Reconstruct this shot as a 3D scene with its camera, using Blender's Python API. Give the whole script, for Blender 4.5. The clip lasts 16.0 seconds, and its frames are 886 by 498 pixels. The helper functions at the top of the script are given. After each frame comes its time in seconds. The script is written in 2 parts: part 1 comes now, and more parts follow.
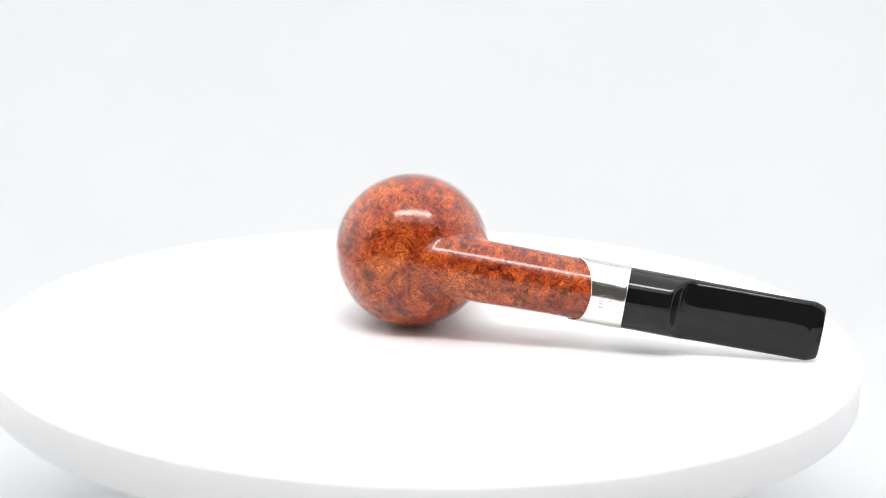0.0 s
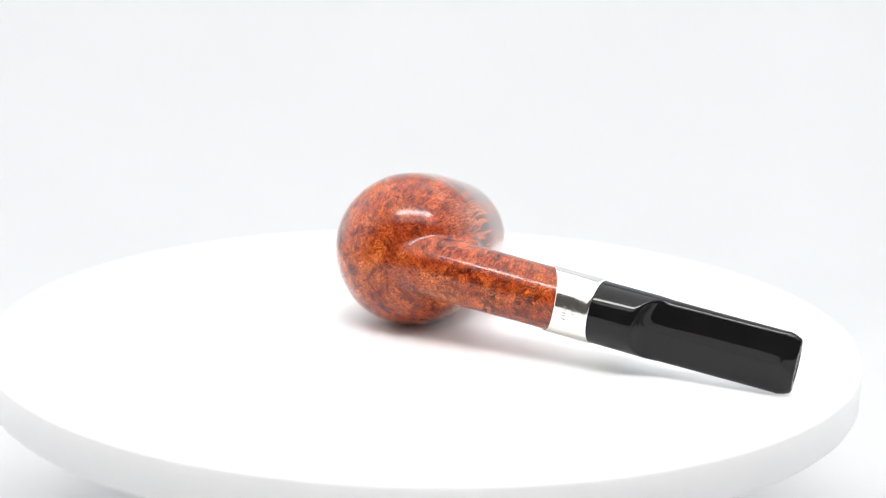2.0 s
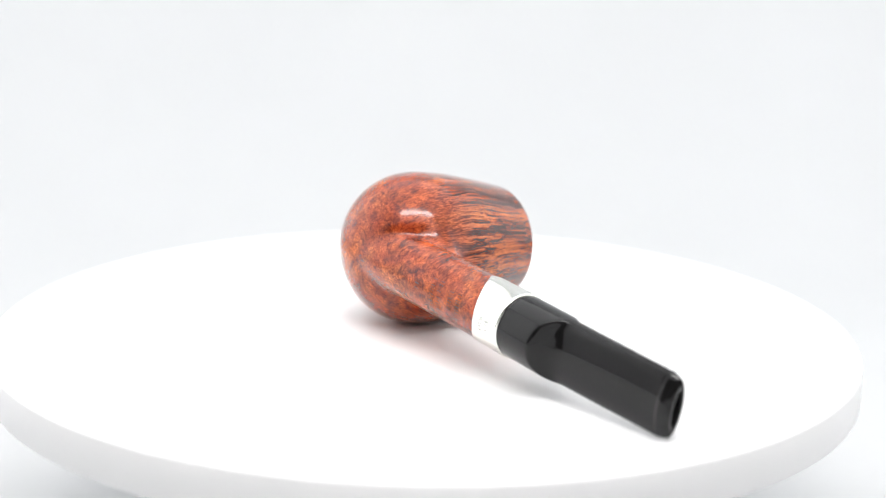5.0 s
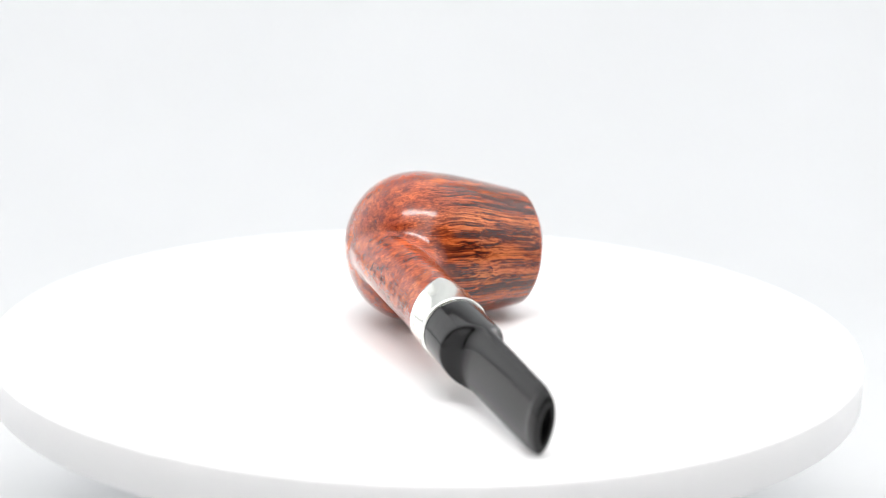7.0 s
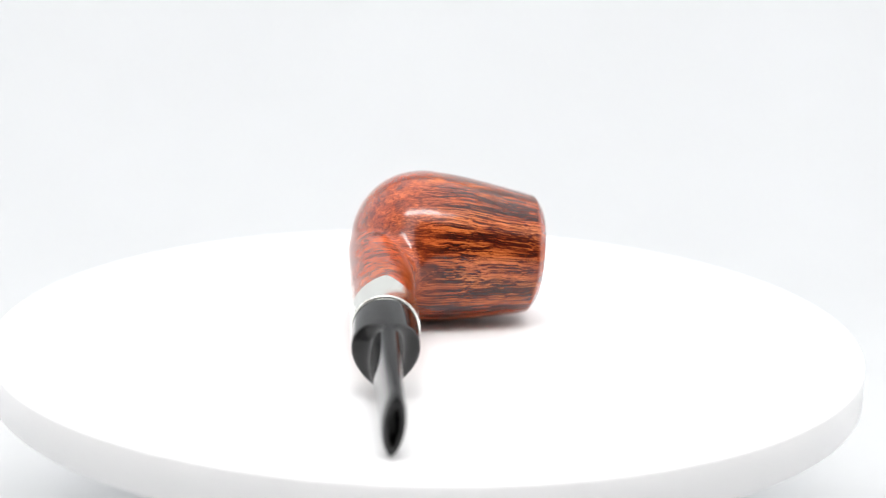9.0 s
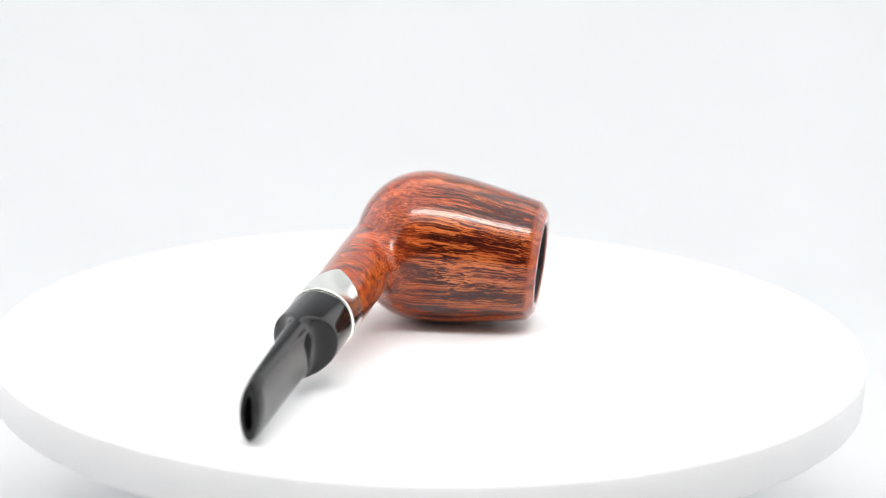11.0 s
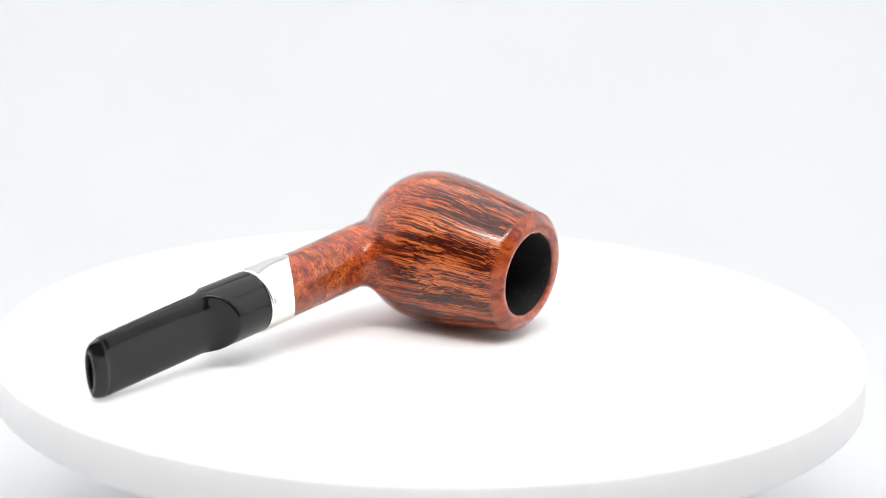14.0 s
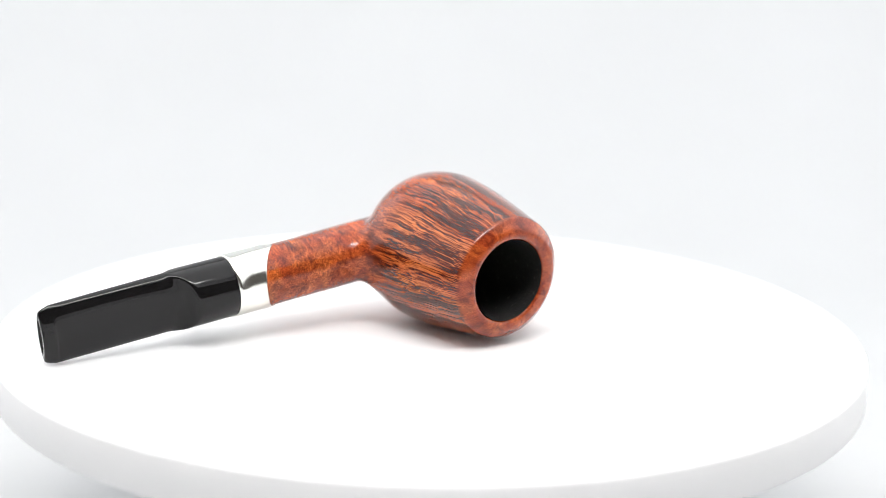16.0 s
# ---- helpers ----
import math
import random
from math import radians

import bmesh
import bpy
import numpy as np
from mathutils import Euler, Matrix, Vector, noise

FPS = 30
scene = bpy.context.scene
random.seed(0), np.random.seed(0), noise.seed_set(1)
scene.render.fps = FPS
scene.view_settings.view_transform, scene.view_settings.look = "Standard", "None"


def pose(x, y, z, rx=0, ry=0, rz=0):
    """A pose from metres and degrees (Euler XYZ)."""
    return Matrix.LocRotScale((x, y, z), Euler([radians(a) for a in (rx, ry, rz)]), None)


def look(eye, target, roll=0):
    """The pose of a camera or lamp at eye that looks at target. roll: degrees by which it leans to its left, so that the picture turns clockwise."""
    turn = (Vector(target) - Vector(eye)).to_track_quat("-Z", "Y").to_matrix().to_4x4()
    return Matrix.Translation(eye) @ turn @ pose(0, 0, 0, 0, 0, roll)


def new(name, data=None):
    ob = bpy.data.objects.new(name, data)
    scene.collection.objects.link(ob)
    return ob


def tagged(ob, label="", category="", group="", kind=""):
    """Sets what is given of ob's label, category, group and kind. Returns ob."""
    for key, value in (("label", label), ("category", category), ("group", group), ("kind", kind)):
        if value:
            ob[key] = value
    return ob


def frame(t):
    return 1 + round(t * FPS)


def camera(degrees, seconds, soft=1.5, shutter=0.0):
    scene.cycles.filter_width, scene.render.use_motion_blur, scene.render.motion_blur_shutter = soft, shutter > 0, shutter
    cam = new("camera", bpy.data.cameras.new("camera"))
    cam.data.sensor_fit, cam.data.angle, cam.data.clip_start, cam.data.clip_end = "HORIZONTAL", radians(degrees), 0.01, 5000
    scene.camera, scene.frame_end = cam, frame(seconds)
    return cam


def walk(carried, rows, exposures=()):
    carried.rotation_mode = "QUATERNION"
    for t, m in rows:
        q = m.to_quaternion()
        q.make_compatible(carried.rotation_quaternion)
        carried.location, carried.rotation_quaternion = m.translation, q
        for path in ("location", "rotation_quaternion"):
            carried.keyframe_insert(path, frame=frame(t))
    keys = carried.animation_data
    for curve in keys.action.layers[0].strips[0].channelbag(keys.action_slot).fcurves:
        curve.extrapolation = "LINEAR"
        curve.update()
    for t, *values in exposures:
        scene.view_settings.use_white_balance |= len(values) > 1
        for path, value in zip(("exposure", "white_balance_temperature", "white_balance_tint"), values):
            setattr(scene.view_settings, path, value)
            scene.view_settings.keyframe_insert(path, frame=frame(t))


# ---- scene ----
from math import cos, sin, pi

cam = camera(33.2, 16.0, soft=0.6)
# macro lens, opened a little: focus on the front of the bowl
cam.data.dof.use_dof = True
cam.data.dof.focus_distance = 0.403
cam.data.dof.aperture_fstop = 8.6

EYE = Vector((0.0, -0.423, 0.1223))
YAW, PITCH, ROLL = radians(-0.4626), radians(13.268), 1.296
AIM = EYE + Vector((-sin(YAW) * cos(PITCH), cos(YAW) * cos(PITCH), -sin(PITCH)))
walk(cam, [(0.0, look(EYE, AIM, ROLL)), (16.0, look(EYE, AIM, ROLL))], [(0.0, 0.0), (16.0, 0.0)])

# ---------------------------------------------------------------- light
world = bpy.data.worlds.new("dark_room")
scene.world = world
world.use_nodes = True
world.node_tree.nodes["Background"].inputs[0].default_value = (0.68, 0.61, 0.57, 1)
world.node_tree.nodes["Background"].inputs[1].default_value = 0.13


def area_lamp(name, eye, target, wide, deep, watts, colour):
    data = bpy.data.lights.new(name, "AREA")
    data.shape, data.size, data.size_y = "RECTANGLE", wide, deep
    data.energy, data.color = watts, colour
    ob = new(name, data)
    ob.matrix_world = look(eye, target)
    return ob


# strip of lights along the top front edge of the light box, and the diffuser in its roof
area_lamp("front_light_strip", (0.0, -0.25, 0.56), (0, 0, 0.02), 0.50, 0.07, 2.5, (1.0, 0.985, 0.97))
area_lamp("roof_diffuser", (0.0, 0.155, 0.612), (0.0, 0.155, 0.0), 0.90, 0.88, 2.35, (0.985, 0.995, 1.0))
# added fill lamps just inside the unseen cloth sides, to brighten them in reflections
area_lamp("side_fill", (-0.452, 0.21, 0.27), (0.0, 0.21, 0.27), 0.62, 0.54, 0.72, (0.985, 0.995, 1.0))
area_lamp("side_fill", (0.452, 0.21, 0.27), (0.0, 0.21, 0.27), 0.62, 0.54, 0.72, (0.985, 0.99, 1.0))


# ---------------------------------------------------------------- materials
class Mat:
    """A node material with short helpers."""

    def __init__(self, name):
        self.m = bpy.data.materials.new(name)
        self.m.use_nodes = True
        self.t = self.m.node_tree
        self.b = self.t.nodes["Principled BSDF"]

    def node(self, kind, **values):
        n = self.t.nodes.new(kind)
        for key, value in values.items():
            n.inputs[key.replace("_", " ")].default_value = value
        return n

    def link(self, a, b):
        self.t.links.new(a, b)

    def ramp(self, source, stops):
        n = self.t.nodes.new("ShaderNodeValToRGB")
        while len(n.color_ramp.elements) < len(stops):
            n.color_ramp.elements.new(0.5)
        for e, (at, colour) in zip(n.color_ramp.elements, stops):
            e.position, e.color = at, (*colour, 1)
        self.link(source, n.inputs[0])
        return n.outputs[0]

    def coords(self, scale):
        c, mp = self.t.nodes.new("ShaderNodeTexCoord"), self.t.nodes.new("ShaderNodeMapping")
        mp.inputs["Scale"].default_value = scale
        self.link(c.outputs["Object"], mp.inputs["Vector"])
        return mp.outputs[0]

    def noise(self, vector, scale, detail=4.0, rough=0.55, warp=0.0):
        n = self.node("ShaderNodeTexNoise", Scale=scale, Detail=detail, Roughness=rough, Distortion=warp)
        self.link(vector, n.inputs["Vector"])
        return n.outputs[0]

    def mix(self, kind, factor, a, b):
        n = self.t.nodes.new("ShaderNodeMix")
        n.data_type, n.blend_type = "RGBA", kind
        for socket, value in ((n.inputs[0], factor), (n.inputs[6], a), (n.inputs[7], b)):
            if isinstance(value, bpy.types.NodeSocket):
                self.link(value, socket)
            elif isinstance(value, tuple):
                socket.default_value = (*value, 1)
            else:
                socket.default_value = value
        return n.outputs[2]

    def bump(self, height, strength, distance):
        n = self.node("ShaderNodeBump", Strength=strength, Distance=distance)
        self.link(height, n.inputs["Height"])
        self.link(n.outputs[0], self.b.inputs["Normal"])

    def set(self, **values):
        for key, value in values.items():
            self.b.inputs[key.replace("_", " ")].default_value = value
        return self


def paint(name, colour, rough, vary=0.04, scale=60.0, bump=0.02):
    """A plain painted, cloth or plastic surface with faint unevenness."""
    k = Mat(name)
    v = k.coords((1, 1, 1))
    n = k.noise(v, scale, 5.0)
    lo, hi = tuple(c * (1 - vary) for c in colour), tuple(min(1, c * (1 + vary)) for c in colour)
    k.link(k.ramp(n, [(0.3, lo), (0.7, hi)]), k.b.inputs["Base Color"])
    k.set(Roughness=rough)
    k.bump(k.noise(v, scale * 20, 3.0), bump, 0.0005)
    return k.m


def briar():
    """Polished briar: fibres run along local z, so the ends show birdseye and the sides flame grain."""
    k = Mat("polished_briar")
    warp_v = k.coords((1, 1, 1))
    soft = k.node("ShaderNodeTexNoise", Scale=75.0, Detail=2.0)
    k.link(warp_v, soft.inputs["Vector"])
    ripple = k.node("ShaderNodeTexNoise", Scale=190.0, Detail=1.0)
    k.link(warp_v, ripple.inputs["Vector"])

    def pushed(vector, by, amount):
        n = k.t.nodes.new("ShaderNodeMix")
        n.data_type, n.blend_type = "RGBA", "LINEAR_LIGHT"
        n.inputs[0].default_value = amount
        k.link(vector, n.inputs[6])
        k.link(by, n.inputs[7])
        return n.outputs[2]

    bent = pushed(pushed(warp_v, soft.outputs[1], 0.0013), ripple.outputs[1], 0.00012)

    def sum_of(kind, a, b):
        n = k.t.nodes.new("ShaderNodeMath")
        n.operation = kind
        for socket, value in zip(n.inputs, (a, b)):
            if isinstance(value, bpy.types.NodeSocket):
                k.link(value, socket)
            else:
                socket.default_value = value
        return n.outputs[0]

    # fibres follow the bowl's taper and draw together towards the rim
    cut = k.t.nodes.new("ShaderNodeSeparateXYZ")
    k.link(bent, cut.inputs[0])
    rise = sum_of("MAXIMUM", cut.outputs[2], 0.0)
    gather = sum_of("ADD", sum_of("MULTIPLY", sum_of("MULTIPLY", rise, rise), 273.0), sum_of("ADD", sum_of("MULTIPLY", rise, 0.32), 1.0))
    joined = k.t.nodes.new("ShaderNodeCombineXYZ")
    k.link(sum_of("MULTIPLY", cut.outputs[0], gather), joined.inputs[0])
    k.link(sum_of("MULTIPLY", cut.outputs[1], gather), joined.inputs[1])
    k.link(cut.outputs[2], joined.inputs[2])

    def stretched(x, y, z):
        mp = k.t.nodes.new("ShaderNodeMapping")
        mp.inputs["Scale"].default_value = (x, y, z)
        k.link(joined.outputs[0], mp.inputs["Vector"])
        return mp.outputs[0]

    def mask(lo, hi, source, to_lo=0.0, to_hi=1.0):
        n = k.node("ShaderNodeMapRange", From_Min=lo, From_Max=hi, To_Min=to_lo, To_Max=to_hi)
        k.link(source, n.inputs["Value"])
        return n.outputs[0]

    split = k.t.nodes.new("ShaderNodeSeparateXYZ")
    k.link(warp_v, split.inputs[0])
    patch = k.noise(stretched(1, 1, 0.8), 130.0, 5.0, 0.62, 0.6)
    cluster = k.noise(stretched(1, 1, 0.16), 200.0, 2.0, 0.55, 0.5)
    # flame grain in the upper bowl, burl towards the root; the border between them wanders
    height = mask(-0.012, 0.004, sum_of("ADD", split.outputs[2], sum_of("MULTIPLY", sum_of("SUBTRACT", patch, 0.5), 0.022)))
    lip = mask(0.0288, 0.0302, split.outputs[2])
    broad = k.noise(stretched(1, 1, 0.07), 400.0, 3.0, 0.6, 0.25)
    fibre = k.noise(stretched(1, 1, 0.012), 2600.0, 2.0, 0.6, 0.0)
    hair = k.noise(stretched(1, 1, 0.02), 5200.0, 1.0, 0.5, 0.0)
    eyes = k.noise(stretched(1, 1, 0.08), 480.0, 4.0, 0.72, 2.6)
    tone = k.noise(stretched(1, 1, 0.4), 95.0, 2.0, 0.5, 0.6)
    base = k.ramp(tone, [(0.34, (0.32, 0.050, 0.014)), (0.50, (0.43, 0.084, 0.020)), (0.66, (0.53, 0.128, 0.028))])

    curls = k.node("ShaderNodeTexNoise", Scale=900.0, Detail=1.0)
    k.link(warp_v, curls.inputs["Vector"])
    # birdseye: small pale rings round dark specks where the fibres end
    ring = k.node("ShaderNodeTexVoronoi", Scale=380.0, Randomness=1.0)
    k.link(pushed(stretched(1, 1, 0.12), curls.outputs[1], 0.0007), ring.inputs["Vector"])
    birdseye = k.ramp(ring.outputs["Distance"], [(0.07, (1.30, 1.38, 1.36)), (0.22, (0.52, 0.42, 0.42)), (0.38, (1.10, 1.12, 1.12)), (0.60, (0.72, 0.64, 0.64))])

    # flames: fine fibres, thickly set with dark ones in long patches
    mixed = sum_of("ADD", sum_of("MULTIPLY", fibre, 0.95), sum_of("MULTIPLY", broad, 0.66))
    mixed = sum_of("ADD", mixed, sum_of("MULTIPLY", cluster, 0.44))
    flame = k.ramp(mask(0.855, 1.235, mixed), [(0.24, (0.105, 0.060, 0.058)), (0.42, (0.25, 0.16, 0.155)), (0.54, (0.70, 0.66, 0.66)), (0.66, (1.0, 1.06, 1.10)), (0.88, (1.20, 1.42, 1.5))])
    mottle = k.noise(stretched(1, 1, 0.5), 270.0, 4.0, 0.62, 0.7)
    burl = k.ramp(mottle, [(0.36, (0.42, 0.27, 0.24)), (0.45, (1.02, 0.86, 0.80)), (0.58, (1.36, 1.26, 1.10))])
    flamed = k.mix("MIX", lip, k.mix("MIX", height, (0.32, 0.32, 0.32), (1.0, 1.0, 1.0)), (0.35, 0.35, 0.35))
    burled = k.mix("MIX", lip, k.mix("MIX", height, (0.85, 0.85, 0.85), (0.15, 0.15, 0.15)), (0.7, 0.7, 0.7))
    dotted = k.mix("MIX", height, (0.85, 0.85, 0.85), (0.25, 0.25, 0.25))
    eyed = k.mix("MIX", height, (0.72, 0.72, 0.72), (0.0, 0.0, 0.0))
    haired = k.mix("MIX", lip, k.mix("MIX", height, (0.30, 0.30, 0.30), (0.6, 0.6, 0.6)), (0.2, 0.2, 0.2))
    hairs = k.ramp(hair, [(0.40, (0.42, 0.36, 0.35)), (0.50, (1.08, 1.08, 1.08))])
    dots = k.ramp(eyes, [(0.38, (0.34, 0.22, 0.22)), (0.47, (0.92, 0.86, 0.84)), (0.60, (1.32, 1.40, 1.34))])
    c = k.mix("MULTIPLY", flamed, base, flame)
    c = k.mix("MULTIPLY", burled, c, burl)
    c = k.mix("MULTIPLY", haired, c, hairs)
    c = k.mix("MULTIPLY", dotted, c, dots)
    c = k.mix("MULTIPLY", eyed, c, birdseye)
    c = k.mix("MULTIPLY", lip, c, (0.80, 0.68, 0.70))
    k.link(c, k.b.inputs["Base Color"])
    k.set(Roughness=0.26, IOR=1.22, Coat_Weight=1.0, Coat_Roughness=0.14, Coat_IOR=1.40)
    k.bump(fibre, 0.04, 0.0003)
    return k.m


def silver():
    k = Mat("polished_silver")
    v = k.coords((1, 1, 1))
    k.link(k.ramp(k.noise(v, 150.0), [(0.3, (0.86, 0.865, 0.81)), (0.7, (0.90, 0.905, 0.86))]), k.b.inputs["Base Color"])
    k.set(Metallic=1.0, Roughness=0.15)
    k.bump(k.noise(v, 260.0, 4.0), 0.015, 0.0004)
    return k.m


def vulcanite():
    k = Mat("black_vulcanite")
    v = k.coords((1, 1, 1))
    k.link(k.ramp(k.noise(v, 120.0), [(0.3, (0.005, 0.005, 0.0055)), (0.7, (0.009, 0.0085, 0.009))]), k.b.inputs["Base Color"])
    k.link(k.ramp(k.noise(v, 400.0), [(0.3, (0.045, 0.045, 0.045)), (0.7, (0.08, 0.08, 0.08))]), k.b.inputs["Roughness"])
    k.set(IOR=1.38)
    k.bump(k.noise(v, 180.0, 3.0), 0.03, 0.0004)
    return k.m


def carbon():
    """Matt black coating with a few pale flecks of dust."""
    k = Mat("carbon_coating")
    v = k.coords((1, 1, 1))
    k.link(k.ramp(k.noise(v, 1100.0, 3.0), [(0.3, (0.008, 0.008, 0.008)), (0.66, (0.016, 0.015, 0.014)), (0.72, (0.10, 0.095, 0.09))]), k.b.inputs["Base Color"])
    k.set(Roughness=0.55)
    k.bump(k.noise(v, 1800.0, 3.0), 0.3, 0.0005)
    return k.m


BRIAR, SILVER, VULCANITE, CARBON = briar(), silver(), vulcanite(), carbon()
STAMP = paint("dark_stamped_recess", (0.045, 0.016, 0.010), 0.4, 0.2, 900.0)
HALLMARK = paint("tarnished_hallmark", (0.30, 0.29, 0.27), 0.4, 0.2, 900.0)
PLATTER = paint("white_satin_acrylic", (0.92, 0.92, 0.922), 0.42, 0.01, 20.0)
glow = PLATTER.node_tree.nodes["Principled BSDF"].inputs
glow["Subsurface Weight"].default_value, glow["Subsurface Scale"].default_value = 0.3, 0.005
glow["Subsurface Radius"].default_value = (1.0, 1.0, 1.0)
SHEET = paint("white_seamless_vinyl", (0.580, 0.591, 0.599), 0.7, 0.012, 9.0)
CLOTH = paint("white_tent_cloth", (0.89, 0.89, 0.895), 0.8, 0.02, 30.0)
TABLETOP = paint("warm_white_laminate", (0.612, 0.598, 0.586), 0.6, 0.02, 25.0)
PLASTIC = paint("white_plastic", (0.75, 0.75, 0.76), 0.45, 0.02, 40.0)


# ---------------------------------------------------------------- mesh helpers
def obj(name, verts, faces, material, parent=None, label="", smooth=True):
    me = bpy.data.meshes.new(name)
    me.from_pydata([tuple(v) for v in verts], [], [tuple(f) for f in faces])
    me.validate()
    bm = bmesh.new()
    bm.from_mesh(me)
    bmesh.ops.recalc_face_normals(bm, faces=bm.faces)
    bm.to_mesh(me)
    bm.free()
    for poly in me.polygons:
        poly.use_smooth = smooth
    me.materials.append(material)
    ob = new(name, me)
    if parent:
        ob.parent = parent
    return tagged(ob, label)


def lathe(profile, n=96, close=False):
    """Verts and faces of a profile of (r, z) turned round z; r = 0 ends are closed by a point."""
    verts, faces, rings = [], [], []
    for r, z in profile:
        if r < 1e-7:
            rings.append([len(verts)])
            verts.append((0, 0, z))
        else:
            rings.append(list(range(len(verts), len(verts) + n)))
            verts += [(r * cos(2 * pi * i / n), r * sin(2 * pi * i / n), z) for i in range(n)]
    pairs = list(zip(rings, rings[1:])) + ([(rings[-1], rings[0])] if close else [])
    for a, b in pairs:
        for i in range(n):
            j = (i + 1) % n
            if len(a) == 1 and len(b) == 1:
                continue
            if len(a) == 1:
                faces.append((a[0], b[i], b[j]))
            elif len(b) == 1:
                faces.append((a[i], b[0], a[j]))
            else:
                faces.append((a[i], b[i], b[j], a[j]))
    return verts, faces


def box(x0, x1, y0, y1, z0, z1):
    v = [(x, y, z) for x in (x0, x1) for y in (y0, y1) for z in (z0, z1)]
    f = [(0, 1, 3, 2), (4, 6, 7, 5), (0, 4, 5, 1), (2, 3, 7, 6), (0, 2, 6, 4), (1, 5, 7, 3)]
    return v, f


# ---------------------------------------------------------------- the light box
FLOOR = -0.080
TABLE = FLOOR - 0.0006
BACK, SIDE, FRONT, ROOF = 0.62, 0.46, -0.31, 0.62


def seamless_backdrop():
    """One white sheet: flat under the turntable, swept up behind it."""
    line, r = [], 0.32
    line.append((-0.8, FLOOR))
    line.append((BACK - r, FLOOR))
    for i in range(1, 25):
        a = i / 24 * pi / 2
        line.append((BACK - r + r * sin(a), FLOOR + r - r * cos(a)))
    line.append((BACK, ROOF))
    verts, faces = [], []
    under = [(y + 0.0004, z - 0.0004) for y, z in line]
    for y, z in line + under[::-1]:
        verts += [(-SIDE, y, z), (SIDE, y, z)]
    n = len(line) * 2
    for i in range(n):
        j = (i + 1) % n
        faces.append((2 * i, 2 * i + 1, 2 * j + 1, 2 * j))
    ob = obj("backdrop", verts, faces, SHEET)
    return tagged(ob, "white seamless sheet swept up behind the turntable", "backdrop", kind="structure")


seamless_backdrop()
ground = obj("ground", *box(-0.9, 0.9, -1.1, 0.9, TABLE - 0.03, TABLE - 0.001), TABLETOP, smooth=False)
tagged(ground, "plain warm white table top under the sheet", "table top", kind="structure")


def side_wall(name, x0, x1):
    """Cloth side of the box: its front edge leans back towards the table."""
    line = [(-0.13, FLOOR), (BACK + 0.01, FLOOR), (BACK + 0.01, ROOF), (FRONT, ROOF), (FRONT, LINTEL)]
    n = len(line)
    verts = [(x, y, z) for x in (x0, x1) for y, z in line]
    faces = [tuple(range(n)), tuple(range(2 * n - 1, n - 1, -1))] + [(i, (i + 1) % n, n + (i + 1) % n, n + i) for i in range(n)]
    tagged(obj(name, verts, faces, CLOTH, smooth=False), "white cloth side of the light box", "wall", kind="structure")


LINTEL, FLAP = 0.39, 0.012
side_wall("wall_west", -SIDE - 0.01, -SIDE)
side_wall("wall_east", SIDE, SIDE + 0.01)
tagged(obj("wall_north", *box(-SIDE, SIDE, BACK + 0.003, BACK + 0.012, FLOOR, ROOF), CLOTH, smooth=False), "white cloth back of the light box", "wall", kind="structure")
# above the opening, and the low flap under it that lies open towards the front
verts, faces = [], []
lintel, flap = box(-SIDE, SIDE, FRONT - 0.006, FRONT, LINTEL, ROOF), box(-SIDE, SIDE, -0.276, -0.27, FLOOR + 0.0005, FLAP)
flap = [(x, y - 0.06 if z > 0 else y, z) for x, y, z in flap[0]], flap[1]
for v, f in (lintel, flap):
    faces += [tuple(i + len(verts) for i in q) for q in f]
    verts += v
tagged(obj("wall_south", verts, faces, CLOTH, smooth=False), "white cloth front of the light box with a wide opening", "wall", kind="structure")
tagged(obj("ceiling", *box(-SIDE - 0.01, SIDE + 0.01, FRONT, BACK + 0.012, ROOF, ROOF + 0.01), CLOTH, smooth=False), "white cloth roof of the light box", "ceiling", kind="structure")

# ---------------------------------------------------------------- the turntable
PIVOT, ECC = Vector((-0.0006, -0.0001, 0.0)), Vector((0.0, 0.0010, 0.0))
RADIUS, THICK = 0.1252, 0.0119


def turntable():
    base = new("turntable")
    base.location = PIVOT
    tagged(base, "round white turntable with a thick rounded platter", "turntable")
    e = 0.0011
    prof = [(0, -THICK), (RADIUS - e, -THICK)]
    prof += [(RADIUS - e + e * sin(a), -THICK + e - e * cos(a)) for a in (pi / 8, pi / 4, 3 * pi / 8, pi / 2)]
    prof += [(RADIUS - e + e * cos(a), -e + e * sin(a)) for a in (0, pi / 8, pi / 4, 3 * pi / 8, pi / 2)]
    prof += [(RADIUS * k, 0) for k in (0.9, 0.7, 0.5, 0.3, 0.1)] + [(0, 0)]
    v, f = lathe(prof, 160)
    platter = obj("platter", [Vector(p) + ECC for p in v], f, PLATTER, base, "white satin platter with rounded edge")
    low = FLOOR + 0.0003
    v, f = lathe([(0, low), (0.053, low), (0.055, low + 0.002), (0.055, -THICK - 0.004), (0.053, -THICK - 0.002), (0.03, -THICK - 0.002), (0.03, -THICK), (0, -THICK)], 96)
    obj("base", v, f, PLASTIC, base, "white plastic drum under the platter")
    return base


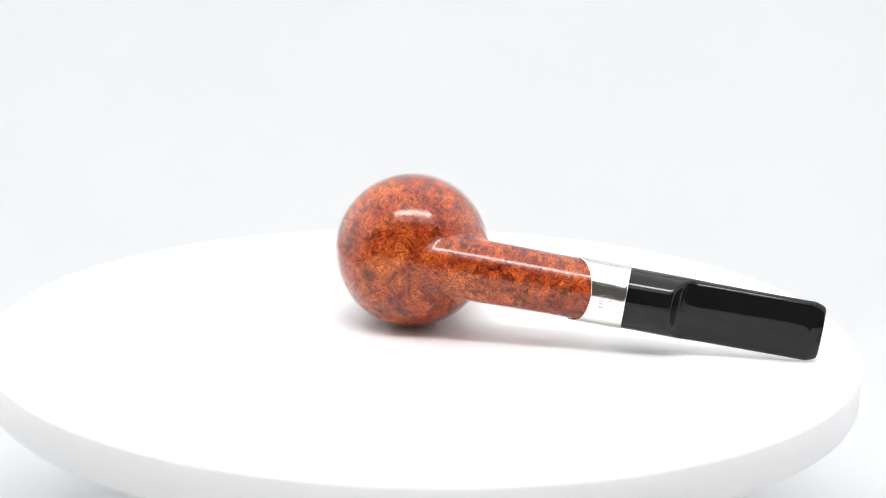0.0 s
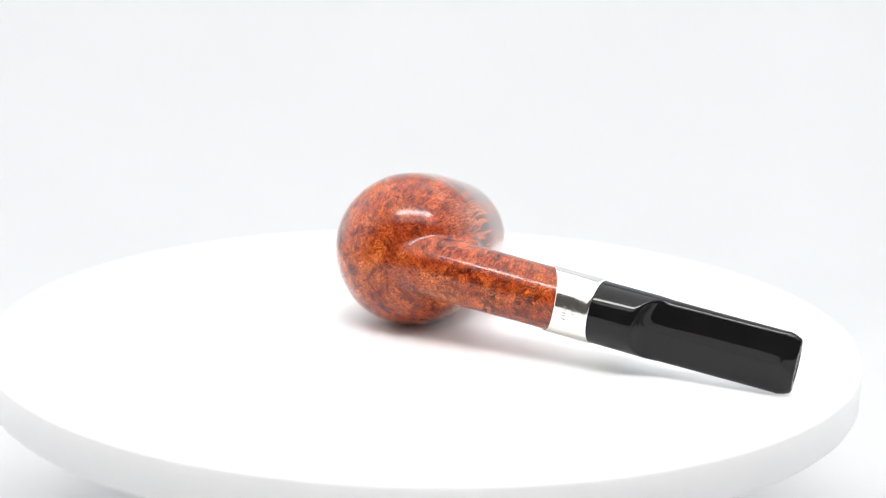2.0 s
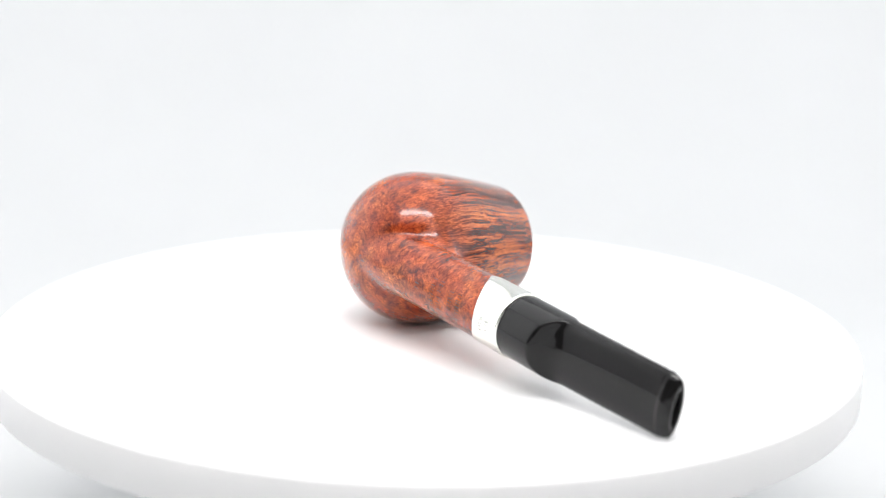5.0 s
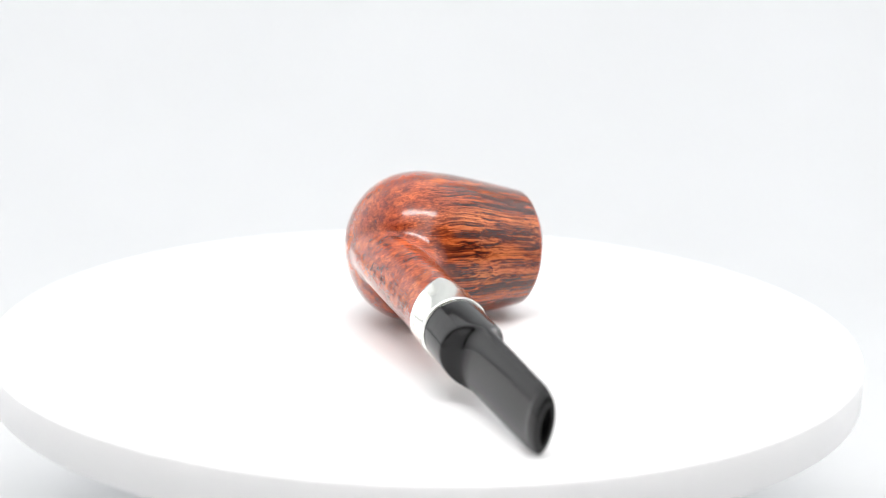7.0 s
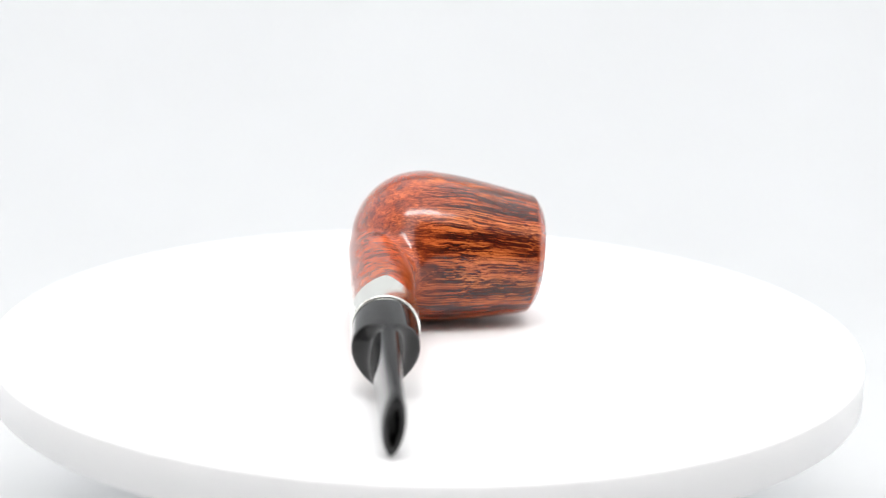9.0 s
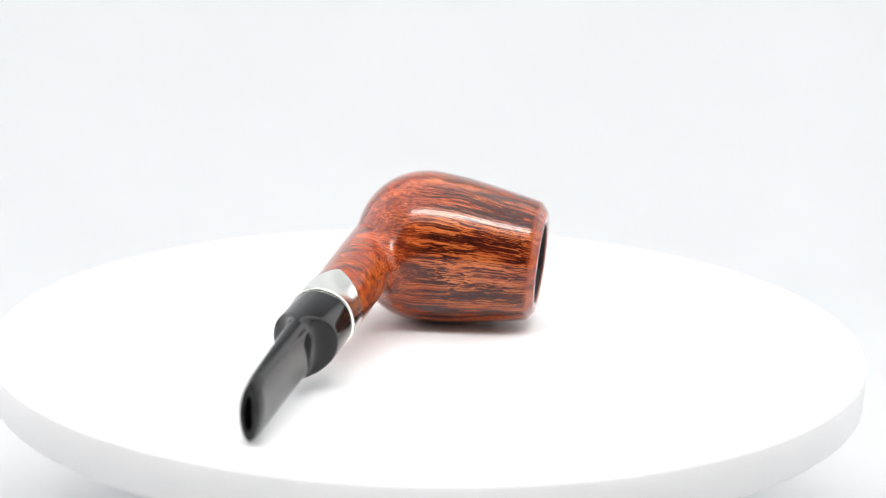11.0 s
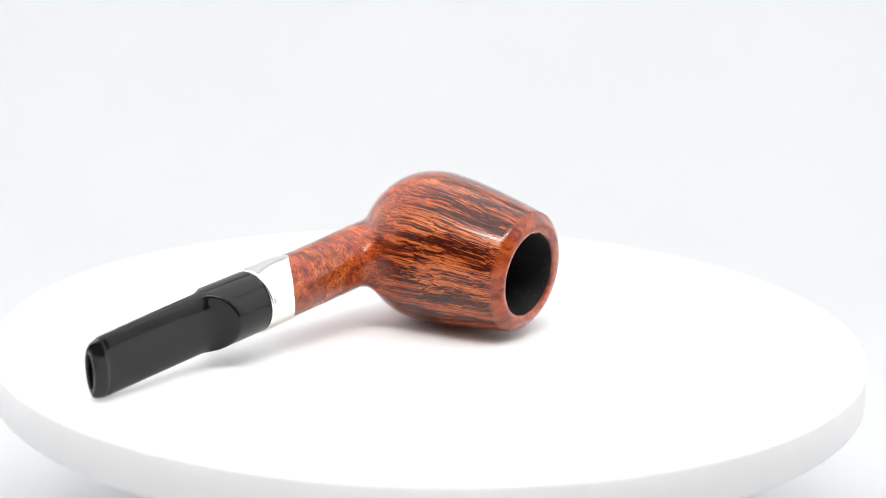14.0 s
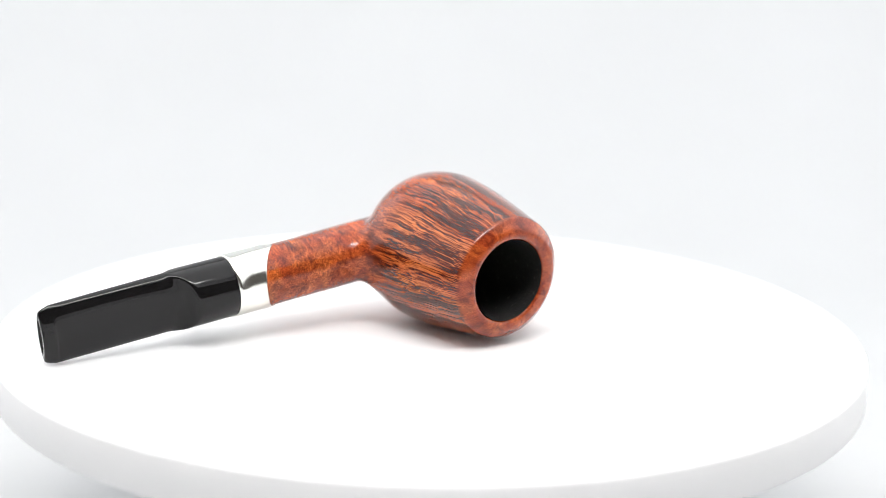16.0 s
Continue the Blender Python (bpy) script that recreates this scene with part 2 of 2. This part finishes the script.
# ---------------------------------------------------------------- the pipe
MM = 0.001
BASE = Vector((-1.33, 4.79, 0.0)) * MM
CENTRE = Vector((-1.33, 4.79, 22.1)) * MM
U_AZ, U_EL = radians(15.9), radians(-4.7)
UP = Vector((cos(U_EL) * cos(U_AZ), cos(U_EL) * sin(U_AZ), sin(U_EL)))
S_AZ, S_EL = radians(11.69), radians(-7.3)
ALONG = Vector((sin(S_AZ) * cos(S_EL), -cos(S_AZ) * cos(S_EL), sin(S_EL)))
ON_AXIS = Vector((-6.52, -40.0, 17.80)) * MM
HRIM = 32.2 * MM
LOW = [23.4, 23.5, 23.65, 23.6, 23.3, 22.75, 22.25]
HIGH = [22.25, 21.7, 20.75, 19.6, 18.35, 17.05]
R_SHANK, R_CHAMBER, OFF_CENTRE = 8.72 * MM, 11.7 * MM, 1.0 * MM


def frame_of(origin, z_axis, x_hint):
    """A right-handed frame with the given z, x as near as may be to the hint."""
    x = (x_hint - z_axis * x_hint.dot(z_axis)).normalized()
    y = z_axis.cross(x)
    m = Matrix((x, y, z_axis)).transposed().to_4x4()
    m.translation = origin
    return m


def smooth_curve(xs, ys, x):
    """Cubic through a few knots."""
    xs, ys = np.asarray(xs, float), np.asarray(ys, float)
    d = np.gradient(ys, xs)
    i = np.clip(np.searchsorted(xs, x) - 1, 0, len(xs) - 2)
    h = xs[i + 1] - xs[i]
    k = np.clip((x - xs[i]) / h, 0, 1)
    return (2 * k**3 - 3 * k**2 + 1) * ys[i] + (k**3 - 2 * k**2 + k) * h * d[i] + (3 * k**2 - 2 * k**3) * ys[i + 1] + (k**3 - k**2) * h * d[i + 1]


def soft_max(a, b, k):
    return 0.5 * (a + b + np.sqrt((a - b) ** 2 + k * k))


def soft_min(a, b, k):
    h = np.clip(0.5 + 0.5 * (b - a) / k, 0, 1)
    return b + (a - b) * h - k * h * (1 - h)


BOWL_FRAME = frame_of(CENTRE - BASE, UP, ALONG)
SHANK_FRAME = frame_of(ON_AXIS - BASE, ALONG, UP)


def wood_field(x, y, z):
    """Distance to the stummel: a turned bowl, a round shank run into it, a drilled chamber. Bowl frame, z towards the rim."""
    rho = np.hypot(x, y)
    phi = np.arctan2(rho, -z)
    low = np.hypot(rho, z) - smooth_curve(np.radians([0, 15, 30, 45, 60, 75, 90]), np.array(LOW) * MM, np.clip(phi, 0, pi / 2))
    high = rho - smooth_curve(np.linspace(0, 1, 6) * HRIM, np.array(HIGH) * MM, np.clip(z, 0, HRIM))
    bowl = np.where(z < 0, low, high)
    rim = ((rho - 14.6 * MM) * 0.62 + (z - HRIM) * 0.78)
    bowl = soft_max(bowl, rim, 0.22 * MM)
    bowl = soft_max(bowl, z - HRIM, 0.4 * MM)
    m = SHANK_FRAME.inverted() @ BOWL_FRAME
    r = np.array(m.to_3x3())
    t = m.translation
    a, b, s = (r[i, 0] * x + r[i, 1] * y + r[i, 2] * z + t[i] for i in range(3))
    swell = np.clip(-s / (34 * MM), 0, 1.2)
    shank = soft_max(np.hypot(a + 1.0 * MM * swell, b) - R_SHANK - 0.7 * MM * swell, s - 13 * MM, 0.3 * MM)
    shank = soft_max(shank, -44 * MM - s, 5 * MM)
    fillet = 1.0 * MM + 7.0 * MM * np.clip((z + 16 * MM) / (8 * MM), 0, 1)
    body = soft_min(bowl, shank, fillet)
    bevel = R_CHAMBER + 0.1 * MM + np.clip(z - (HRIM - 0.5 * MM), 0, 1) * 0.8
    hole = np.maximum(np.hypot(x - OFF_CENTRE, y) - bevel, -6 * MM - z)
    return soft_max(body, -hole, 0.5 * MM)


def skin(field, low, high, step):
    """Surface nets over a grid: a smooth quad mesh where the field is zero."""
    axes = [np.arange(a, b + step, step) for a, b in zip(low, high)]
    gx, gy, gz = np.meshgrid(*axes, indexing="ij")
    f = field(gx, gy, gz)
    sign = f < 0
    nx, ny, nz = f.shape
    corners = [(i, j, k) for i in (0, 1) for j in (0, 1) for k in (0, 1)]
    cut = lambda arr, c: arr[c[0]:nx - 1 + c[0], c[1]:ny - 1 + c[1], c[2]:nz - 1 + c[2]]
    count = sum(cut(sign, c).astype(int) for c in corners)
    active = (count > 0) & (count < 8)
    where = np.argwhere(active)
    index = -np.ones(active.shape, int)
    index[active] = np.arange(len(where))
    origin = np.array(low)
    pts = origin + (where + 0.5) * step
    h = step * 0.02
    for _ in range(6):
        x, y, z = pts.T
        v = field(x, y, z)
        g = np.stack([(field(x + h, y, z) - field(x - h, y, z)), (field(x, y + h, z) - field(x, y - h, z)), (field(x, y, z + h) - field(x, y, z - h))], -1) / (2 * h)
        pts = pts - np.clip(v / np.maximum((g**2).sum(1), 0.2), -step, step)[:, None] * g * 0.8
    faces = []
    for ax in range(3):
        o1, o2 = [a for a in range(3) if a != ax]
        lo = [slice(0, n) for n in f.shape]
        hi = list(lo)
        lo[ax], hi[ax] = slice(0, f.shape[ax] - 1), slice(1, f.shape[ax])
        edge = np.argwhere(sign[tuple(lo)] != sign[tuple(hi)])
        edge = edge[(edge[:, o1] > 0) & (edge[:, o2] > 0) & (edge[:, o1] < f.shape[o1] - 1) & (edge[:, o2] < f.shape[o2] - 1)]
        quad = []
        for d1, d2 in ((0, 0), (1, 0), (1, 1), (0, 1)):
            e = edge.copy()
            e[:, o1] -= d1
            e[:, o2] -= d2
            quad.append(index[e[:, 0], e[:, 1], e[:, 2]])
        q = np.stack(quad, -1)
        faces.append(q[(q >= 0).all(1)])
    return pts, np.concatenate(faces)


def section(t, w, e, s, n=72):
    """A mouthpiece section: half thickness t along x, half width w along y; e = 0.5 round, more is a lens."""
    out = []
    for i in range(n):
        a = 2 * pi * i / n
        c = abs(cos(a)) ** (2 * e) * (1 if cos(a) >= 0 else -1)
        bend = 1.2 * (max(0, s - 33) / 42) ** 1.5
        scoop = 4.4 * abs(sin(a)) ** 4 * math.exp(-((s - 34.0) / 7.0) ** 2) if 21 < s < 60 else 0.0
        out.append(((t * c + bend) * MM, w * sin(a) * MM, (s + scoop) * MM))
    return out


def loft(rings, cap0=True, cap1=True):
    n = len(rings[0])
    verts = [p for r in rings for p in r]
    faces = [(k * n + i, k * n + (i + 1) % n, (k + 1) * n + (i + 1) % n, (k + 1) * n + i) for k in range(len(rings) - 1) for i in range(n)]
    if cap0:
        faces.append(tuple(range(n)))
    if cap1:
        faces.append(tuple(range((len(rings) - 1) * n, len(rings) * n)))
    return verts, faces


def joint(a):
    """Where the silver band's wavy edge lies along the shank, by the angle from the bowl's side."""
    c = cos(a)
    return 4.5 + (7.6 if c > 0 else 6.3) * (c * c + 0.006) ** 0.36


def tobacco_pipe():
    root = new("tobacco_pipe")
    root.location = BASE
    tagged(root, "briar tobacco pipe with silver band, lying on its side on turntable", "pipe")
    pts, faces = skin(wood_field, (-0.026, -0.026, -0.027), (0.064, 0.026, 0.034), 0.00075)
    wood = obj("stummel", pts, faces.tolist(), BRIAR, root, "polished reddish-brown briar bowl and shank with flame and birdseye grain")
    wood.matrix_local = BOWL_FRAME
    # chamber lining
    prof = [(11.72 * MM, HRIM - 0.5 * MM), (11.65 * MM, HRIM - 3 * MM), (11.6 * MM, 0), (10.4 * MM, -2.6 * MM), (6.5 * MM, -4.8 * MM), (0, -5.6 * MM)]
    verts, faces = lathe(prof, 72)
    lining = obj("chamber", [Vector(p) + Vector((OFF_CENTRE, 0, 0)) for p in verts], faces, CARBON, wood, "matt black carbon-coated tobacco chamber")
    # silver band with wavy front edge and a rolled back edge
    n = 120
    rings = []
    for r, s, wavy in ((8.70, 0.0, 1), (8.97, 0.0, 1), (9.03, 0.25, 1), (8.99, 0.9, 1), (8.97, 0.45, 0), (8.95, 19.2, 2), (9.03, 19.5, 2), (9.03, 20.1, 2), (8.91, 20.4, 2), (8.4, 20.36, 2)):
        ring = []
        for i in range(n):
            a = 2 * pi * i / n
            at = joint(a) + s if wavy == 1 else (joint(a) + 20) / 2 if wavy == 0 else s
            ring.append((r * cos(a) * MM, r * sin(a) * MM, at * MM))
        rings.append(ring)
    band = obj("silver_band", *loft(rings, False, False), SILVER, root, "polished silver ferrule with wavy edge")
    band.matrix_local = SHANK_FRAME
    # saddle mouthpiece
    table = [(8.0, 8.0, 0.5, 16.0), (8.58, 8.58, 0.5, 20.2), (8.6, 8.6, 0.5, 20.6), (8.6, 8.6, 0.5, 26), (8.59, 8.59, 0.5, 31.4), (8.54, 8.58, 0.5, 32.2), (8.34, 8.58, 0.5, 32.6),
             (7.7, 8.57, 0.5, 33.05), (6.7, 8.56, 0.5, 33.65), (5.7, 8.55, 0.5, 34.3), (4.85, 8.53, 0.49, 35.0), (4.2, 8.51, 0.46, 35.8), (3.72, 8.48, 0.42, 37.0), (3.40, 8.45, 0.37, 39.6), (3.15, 8.4, 0.34, 44.0), (2.95, 8.36, 0.34, 51),
             (2.78, 8.32, 0.36, 59), (2.64, 8.3, 0.40, 65.5), (2.58, 8.3, 0.44, 69.6), (2.6, 8.31, 0.47, 70.5), (2.66, 8.33, 0.57, 70.85), (2.84, 8.38, 0.62, 71.1), (2.9, 8.38, 0.63, 71.35), (2.86, 8.28, 0.64, 71.7),
             (2.72, 7.95, 0.64, 72.9), (2.5, 7.5, 0.64, 74.0), (2.3, 7.1, 0.63, 74.45), (1.95, 6.6, 0.62, 74.65), (1.35, 5.0, 0.6, 74.65), (1.2, 4.7, 0.6, 74.35), (1.0, 4.3, 0.6, 71.0)]
    stem = obj("mouthpiece", *loft([section(*row) for row in table]), VULCANITE, root, "glossy black vulcanite saddle mouthpiece with flat bit")
    stem.matrix_local = SHANK_FRAME
    # worn stamping round the underside of the shank, and hallmarks on the band: rows of small bars
    dice = random.Random(4)

    def stamped(name, material, r, s, start, stop, height, step, label):
        verts, faces, a = [], [], start
        swell = min(1.2, max(0.0, -s / 34))
        r, aside = r + 0.7 * swell, -swell
        while a < stop:
            wide = step * dice.uniform(0.16, 0.40)
            for part_of in ((-0.5, 0.5),) if dice.random() < 0.4 else ((-0.5, -0.12), (0.1, 0.5)):
                k = len(verts)
                for j in range(3):
                    b = radians(a + wide * j / 2)
                    for q in part_of:
                        verts.append(((r * cos(b) + aside) * MM, r * sin(b) * MM, (s + q * height) * MM))
                faces += [(k, k + 1, k + 3, k + 2), (k + 2, k + 3, k + 5, k + 4)]
            a += step * dice.choice((0.8, 1.0, 1.0, 1.9))
        if name == "hallmark":
            obj(name, verts, faces, material, band, label)
        else:
            obj(name, verts, faces, material, wood, label).matrix_basis = BOWL_FRAME.inverted() @ SHANK_FRAME

    for s, start, stop in ((-7.0, 153, 232), (-4.2, 152, 231), (0.4, 160, 223), (3.7, 157, 216)):
        stamped("stamped_line", STAMP, 8.75, s, start, stop, 1.6, 6.0, "worn dark stamped line")
    stamped("stamped_mark", STAMP, 8.75, -13.2, 174, 184, 1.7, 9.0, "small dark stamped mark")
    stamped("hallmark", HALLMARK, 9.0, 13.9, 173, 200, 1.0, 6.0, "row of grey hallmarks")
    stamped("hallmark", HALLMARK, 9.0, 16.3, 172, 194, 1.0, 5.0, "row of grey hallmarks")
    return root


TURNTABLE = turntable()
PIPE = tobacco_pipe()


def motions():
    """The platter turns steadily clockwise and carries the pipe with it."""
    rows_t, rows_p = [], []
    for i in range(33):
        t = i * 0.5
        a = -8.636 * (t - 8.0)
        rows_t.append((t, pose(*PIVOT, 0, 0, a)))
        rows_p.append((t, pose(*PIVOT, 0, 0, a) @ Matrix.Translation(BASE - PIVOT)))
    walk(TURNTABLE, rows_t)
    walk(PIPE, rows_p)


motions()
